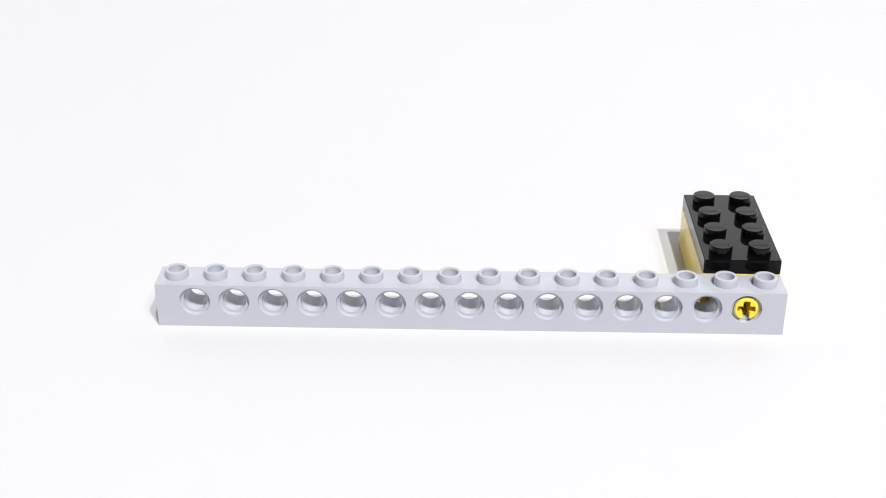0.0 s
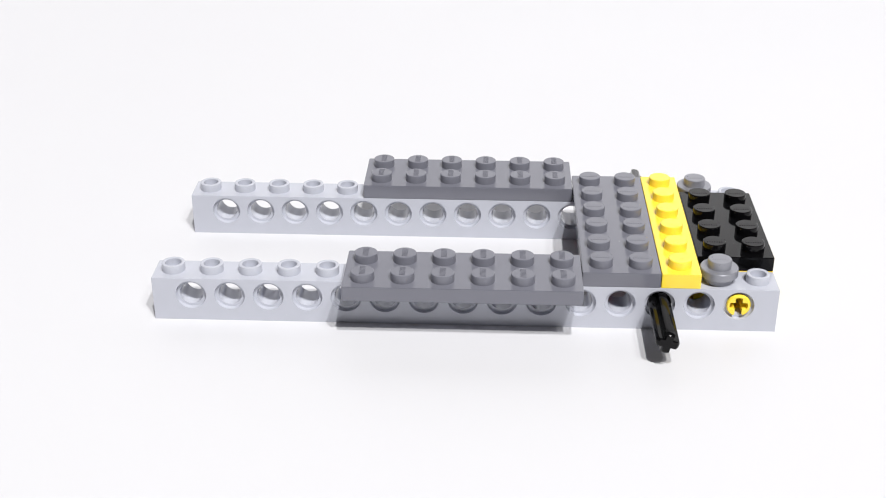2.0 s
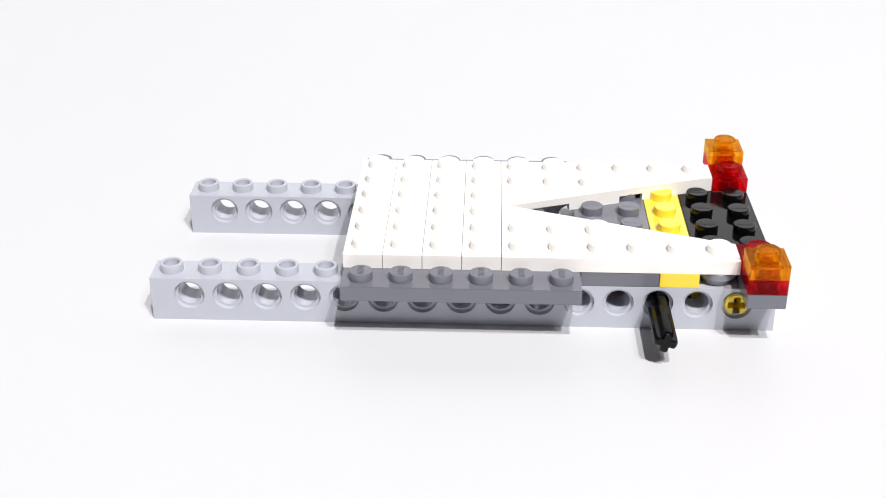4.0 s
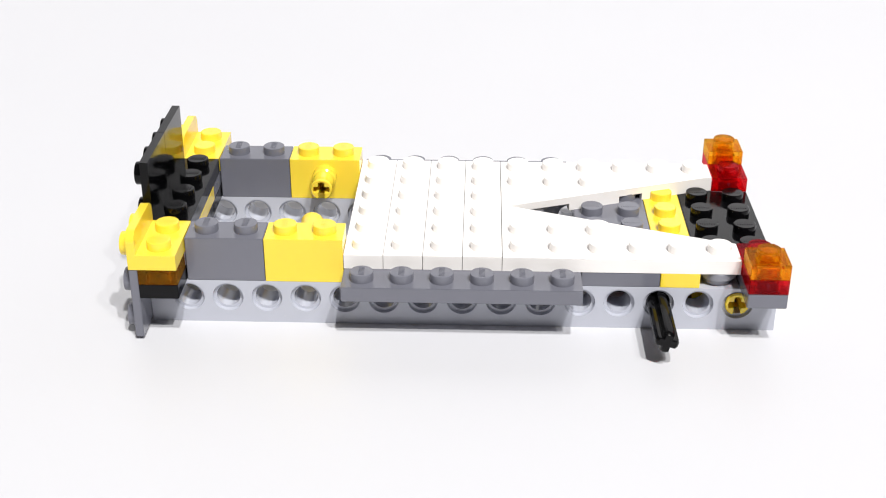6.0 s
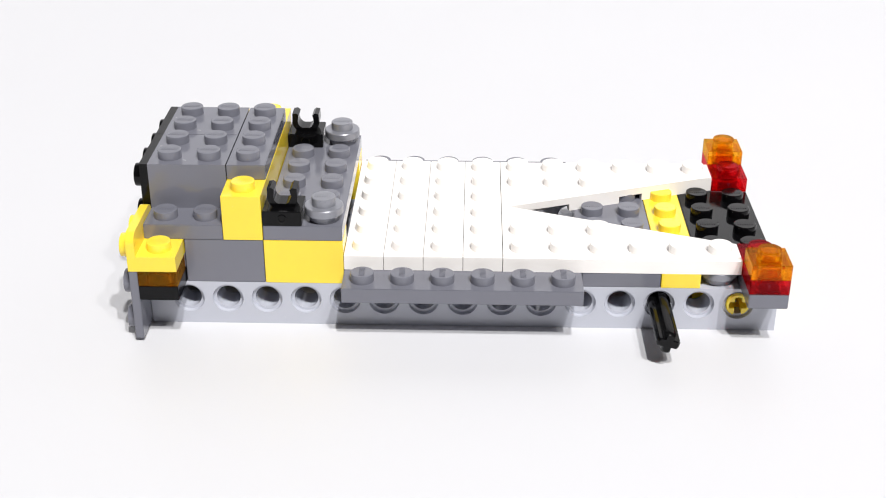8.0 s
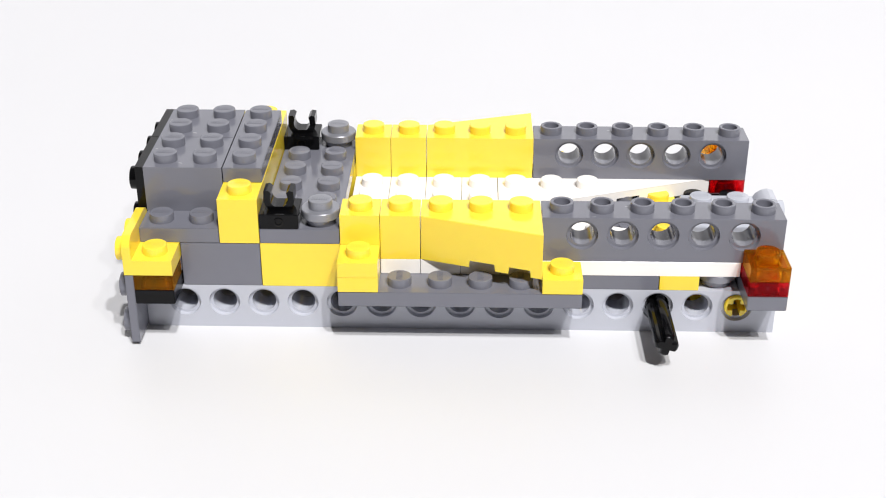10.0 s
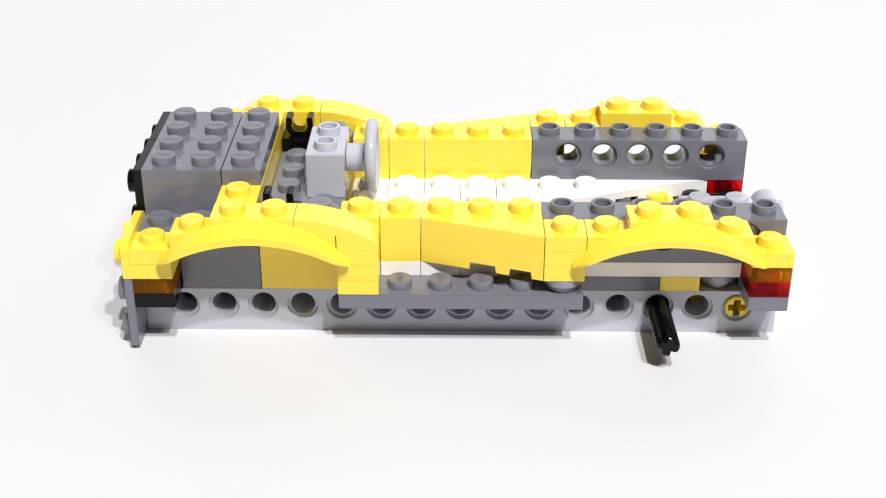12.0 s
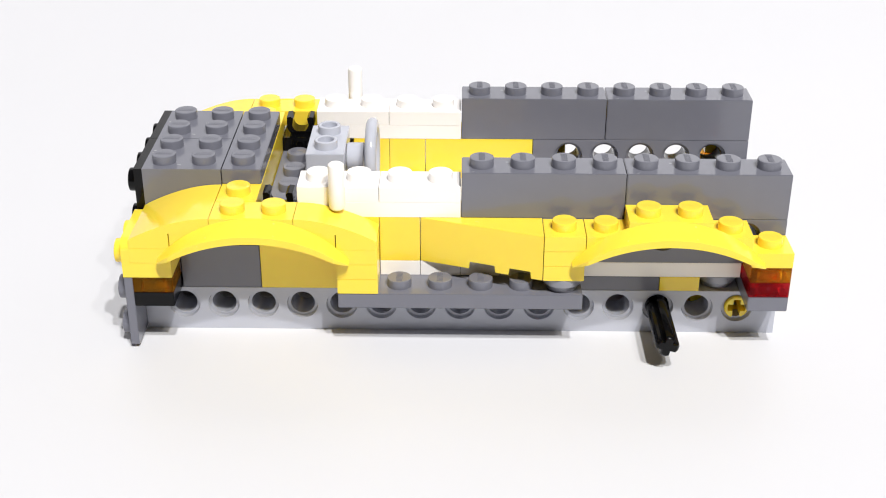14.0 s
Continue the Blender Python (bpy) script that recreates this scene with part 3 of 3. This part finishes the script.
# ---- the toy, piece by piece, in the order of assembly ----
def build_chassis():
    holed_brick("long light grey toy brick with round holes and hollow studs", 0, 0, 0, 16, LIGHT, 0)
    pin_brick("yellow toy brick with a stub plugged into a grey beam", 14, 1, 0, -1, 0)
    block("brick", "yellow square toy brick under a black plate", 14, 2, 0, 2, 2, 3, YELLOW, 0)
    pin_brick("yellow toy brick with a stub plugged into a grey beam", 14, 4, 0, 1, 0)
    block("plate", "glossy black toy plate with eight studs", 14, 1, 3, 2, 4, 1, BLACK, 0)
    axle(0.1)
    axle_connector(1, 0.1)
    axle_connector(3, 0.1)
    holed_brick("long light grey toy brick with round holes and hollow studs", 0, 5, 0, 16, LIGHT, 0.4)
    block("plate", "yellow toy plate with a single row of studs", 13, 0, 3, 1, 6, 1, YELLOW, 0.7)
    block("plate", "dark grey toy plate laid across two beams", 11, 0, 3, 2, 6, 1, DARK, 0.9)
    for y in (0.5, 5.5):
        round_plate("small round silver-grey toy plate on a beam", 14.5, y, 3, 1.2)
    block("plate", "dark grey toy plate overhanging a light grey beam", 5, -1, 3, 6, 2, 1, DARK, 1.5)
    block("plate", "dark grey toy plate overhanging a light grey beam", 5, 5, 3, 6, 2, 1, DARK, 1.8)
    for y, yo in ((-1, -1), (5, 6)):
        block("plate", "small dark grey toy plate under a rear lamp", 15, y, 3, 1, 2, 1, DARK, 2.1)
        block("lamp_plate", "clear red toy plate, the lower rear lamp", 15, y, 4, 1, 2, 1, RED_CLEAR, 2.1)
        block("lamp_plate", "clear orange toy plate, the upper rear lamp", 15, yo, 5, 1, 1, 1, ORANGE_CLEAR, 2.1)
    wedge_plate("white wedge-shaped toy plate narrowing to the rear", 9, 1, 4, 2.4)
    wedge_plate("white wedge-shaped toy plate narrowing to the rear", 9, -1, 4, 2.6)
    for x, t in ((8, 2.9), (7, 3.2), (6, 3.5), (5, 3.8)):
        block("plate", "white toy plate with a single row of studs", x, 0, 4, 1, 6, 1, WHITE, t, group="white plates across the floor")


def build_front():
    pin_brick("yellow toy brick with a stub facing inwards", 3, 0, 3, 1, 4.1)
    pin_brick("yellow toy brick with a stub facing inwards", 3, 5, 3, -1, 4.1)
    for y in (0, 5):
        block("brick", "dark grey toy brick with two studs on the beam", 1, y, 3, 2, 1, 3, DARK, 4.35)
    block("plate", "long black toy plate across the front", 0, -1, 3, 1, 8, 1, BLACK, 4.65)
    bracket("dark grey bent toy plate forming the bumper", 0, 0, 4, DARK, 4.9, 2, (-1, 3), (0.1, 2.0))
    bracket("dark grey bent toy plate forming the bumper", 0, 4, 4, DARK, 4.9, 2, (3, 7), (0.1, 2.0))
    for y in (-1, 6):
        block("lamp_plate", "clear orange toy plate, a front indicator", 0, y, 4, 1, 1, 1, ORANGE_CLEAR, 5.2)
    block("plate", "yellow toy plate with two studs behind the bumper", 0, 2, 4, 1, 2, 1, YELLOW, 5.5)
    bracket("yellow bent toy plate with a rounded upright", 0, -1, 5, YELLOW, 5.8, 2, (-1, 1), (2.0, 3.0), round_top=True)
    bracket("yellow bent toy plate with a rounded upright", 0, 5, 5, YELLOW, 5.8, 2, (5, 7), (2.0, 3.0), round_top=True)
    bracket("glossy black bent toy plate forming the grille", 0, 1, 5, BLACK, 6.0, 2, (1, 3), (2.0, 4.0))
    bracket("glossy black bent toy plate forming the grille", 0, 3, 5, BLACK, 6.0, 2, (3, 5), (2.0, 4.0))
    block("plate", "dark grey square toy plate beside the bonnet", 0, 4, 6, 2, 2, 1, DARK, 6.3)
    overhang_brick("dark grey toy brick cut away underneath, half of the bonnet", 3, -1, 6.3)
    block("plate", "dark grey square toy plate beside the bonnet", 0, 0, 6, 2, 2, 1, DARK, 6.6)
    overhang_brick("dark grey toy brick cut away underneath, half of the bonnet", 1, 1, 6.6)
    block("brick", "long yellow toy brick across the car behind the bonnet", 2, 0, 6, 1, 6, 3, YELLOW, 6.9)
    block("plate", "dark grey toy plate across the car in front of the seat", 3, 0, 6, 2, 6, 1, DARK, 7.2)
    block("plate", "dark grey toy plate with four studs on a yellow brick", 2, 1, 9, 1, 4, 1, DARK, 7.5)
    for y in (0, 5):
        clip_plate("small black toy plate with an upright clip", 3, y, 7.7)
    for y in (0.5, 5.5):
        round_plate("small round silver-grey toy plate beside a clip", 4.5, y, 7, 8.0)


def build_sides():
    ob = block("plate", "light grey square toy plate on the rear deck", 14, 2, 4, 2, 2, 1, LIGHT, 8.3)
    bm = bmesh.new()
    # a rounded lip that bends down behind the deck
    add_prism(bm, [(0.98, 0.12), (0.98, 0.36), (1.06, 0.5), (1.2, 0.6), (1.36, 0.64), (1.52, 0.6), (1.56, 0.5), (1.56, -0.75), (1.4, -0.75), (1.4, 0.12)], "y", 0.3, 0.95)
    soften(bm, 0.03, 30)
    lip = part("lip", finish(bm, "lip", LIGHT), ob)
    for z in (0.12, -0.5):
        part("stud", stud_mesh(LIGHT), lip, at(1.56, 0.62, z, 0, 90, 0))
    for y, t in ((5, 8.6), (0, 8.6)):
        block("brick", "small yellow toy brick beside the floor", 5, y, 5, 1, 1, 3, YELLOW, t)
    for y, t in ((5, 8.85), (0, 8.85)):
        block("brick", "small yellow toy brick beside the floor", 6, y, 5, 1, 1, 3, YELLOW, t)
    side_wedge("yellow toy brick with a slanting outer face", -1, 9.15)
    side_wedge("yellow toy brick with a slanting outer face", 1, 9.15)
    holed_brick("dark grey toy brick with five round holes and hollow studs", 10, 5, 5, 6, DARK, 9.4)
    holed_brick("dark grey toy brick with five round holes and hollow studs", 10, 0, 5, 6, DARK, 9.4)
    for y in (-1, 6):
        block("plate", "tiny square yellow toy plate on the running board", 5, y, 4, 1, 1, 1, YELLOW, 9.7)
        block("plate", "tiny square yellow toy plate on the running board", 5, y, 5, 1, 1, 1, YELLOW, 9.7)
        block("plate", "tiny square yellow toy plate at the running board's end", 10, y, 4, 1, 1, 1, YELLOW, 10.0, (10.6, 1))
    for side, y in ((1, -1), (-1, 6)):
        round_plate("small round silver-grey toy plate on the running board", 10.5, y + 0.5, 4, 10.6)
        block("plate", "tiny square yellow toy plate beside the rear arch", 10, y, 6, 1, 1, 1, YELLOW, 10.9)
        block("plate", "tiny square yellow toy plate beside the rear arch", 10, y, 7, 1, 1, 1, YELLOW, 11.1)
        mudguard("yellow toy wheel arch with a flared lip over the rear axle", 13, side, 10.9)
        block("plate", "tiny square yellow toy plate on a rear lamp", 15, y, 6, 1, 1, 1, YELLOW, 10.9)


def build_top():
    holed = piece("stand_brick", "light grey toy brick with two hollow studs", "toy brick", 4.5, 3, 7, 11.4)
    part("body", box_mesh(1, 2, 3, LIGHT), holed)
    studs(holed, 1, 2, 1.2, LIGHT, hollow=True)
    steering_wheel(11.4)
    for side, y in ((1, -1), (-1, 6)):
        block("plate", "tiny square yellow toy plate on the front bracket", 0, y, 6, 1, 1, 1, YELLOW, 11.7)
        mudguard("yellow toy wheel arch with a flared lip at the front", 3, side, 11.7)
        block("plate", "tiny square yellow toy plate behind the front arch", 5, y, 6, 1, 1, 1, YELLOW, 11.7)
        curved_slope("smooth curved yellow toy slope behind the front arch", 4, y, 1, 12.0, False)
        curved_slope("wide smooth curved yellow toy slope over the front corner", 0, -1 if side > 0 else 5, 2, 12.3, True)
    for y, t in ((5, 12.6), (0, 13.1)):
        for x in (8, 12):
            block("brick", "dark grey toy brick with four studs along the side wall", x, y, 8, 4, 1, 3, DARK, t)
    for y, t in ((5, 12.9), (0, 13.4)):
        block("plate", "white toy plate with four studs beside the seat", 4, y, 8, 4, 1, 1, WHITE, t)
    for y, side, bar, t in ((5, -1, (3.7, 4.86), 13.7), (0, 1, (3.5, 4.72), 14.0)):
        bar_plate("white toy plate with an upright bar at its side", y, side, bar, t)
        block("plate", "white toy plate with two studs beside the seat", 6, y, 9, 2, 1, 1, WHITE, t)


build_chassis()
build_front()
build_sides()
build_top()

# pieces that repeat share a group
for thing, *_ in PIECES:
    if sum(other["label"] == thing["label"] for other, *_ in PIECES) > 1:
        tagged(thing, group="matching pieces: " + thing["label"])

# ---- how the toy shifts on the table from step to step: seconds, along x, along y (stud pitches), turn (degrees) ----
SHIFTS = [
    (0.0, 0.133, -0.216, 0.51), (0.1, 0.115, -0.21, 0.53), (0.4, 0.103, -0.205, 0.56), (0.7, 0.08, -0.15, 0.46), (0.9, -0.003, -0.031, 0.26),
    (1.2, 0.0, -0.015, 0.13), (1.5, 0.0, 0.0, 0.0), (1.8, 0.002, 0.036, -0.19), (2.1, -0.02, 0.05, 0.0), (2.4, -0.058, 0.076, 0.11),
    (2.6, -0.058, 0.03, 0.40), (2.9, -0.058, -0.114, 1.29), (3.2, -0.051, 0.052, -0.01), (5.5, -0.054, 0.06, 0.08), (5.8, -0.052, 0.04, 0.2),
    (6.0, -0.050, 0.025, 0.32), (6.3, -0.047, 0.034, 0.26), (6.6, -0.05, 0.03, 0.30), (6.9, -0.057, 0.028, 0.36), (7.2, -0.053, 0.0, 0.54),
    (7.5, -0.050, -0.035, 0.73), (7.7, -0.049, -0.025, 0.66), (8.0, -0.048, -0.017, 0.58), (8.6, -0.065, -0.05, 0.65), (9.15, -0.085, -0.09, 0.75),
    (9.7, -0.105, -0.13, 0.82), (10.0, -0.123, -0.163, 0.90), (10.6, -0.123, -0.165, 0.91), (10.9, -0.124, -0.247, 1.27), (11.1, -0.133, -0.265, 1.45), (11.4, -0.142, -0.284, 1.64),
    (11.7, -0.144, -0.27, 1.60), (12.0, -0.146, -0.256, 1.56), (12.3, -0.132, -0.221, 1.30), (12.9, -0.143, -0.226, 1.29), (13.1, -0.133, -0.238, 1.36),
    (13.4, -0.122, -0.251, 1.43), (13.7, -0.13, -0.238, 1.33), (14.0, -0.140, -0.225, 1.24)]


def shifted(dx, dy, turn):
    """The toy's pose on the table: turned about its middle, then pushed."""
    return at(8 + dx, 3 + dy, 0, 0, 0, turn) @ at(-8, -3, 0)


def motions():
    step = 1 / FPS
    for k, (ob, (x, y, z), when, lift) in enumerate(PIECES):
        when = round(when * FPS) / FPS
        low = min((o.matrix_basis @ Vector(c)).z for o in ob.children for c in o.bound_box)
        wait = at(-34 + 9 * (k % 10), -46 - 8 * (k // 10), -low / U)      # laid out on the table behind the camera
        states = []
        if when > 0:
            states.append((0.0, wait))
        for i, (t, *s) in enumerate(SHIFTS):
            t = round(t * FPS) / FPS
            end = round(SHIFTS[i + 1][0] * FPS) / FPS if i + 1 < len(SHIFTS) else 99
            if end <= when:
                continue
            begin = max(t, when)
            up = lift[1] * P if lift and begin >= lift[0] - 0.01 else 0.0
            states.append((0.0 if begin <= 0 else begin - step, shifted(*s) @ at(x, y, z + up)))
        rows = []
        for t, m in states:
            if rows and t - step > rows[-1][0] + 1e-6:
                rows.append((t - step, rows[-1][1]))
            rows.append((t, m))
        if rows[-1][0] < 13.99:
            rows.append((14.0, rows[-1][1]))
        walk(ob, rows)


motions()
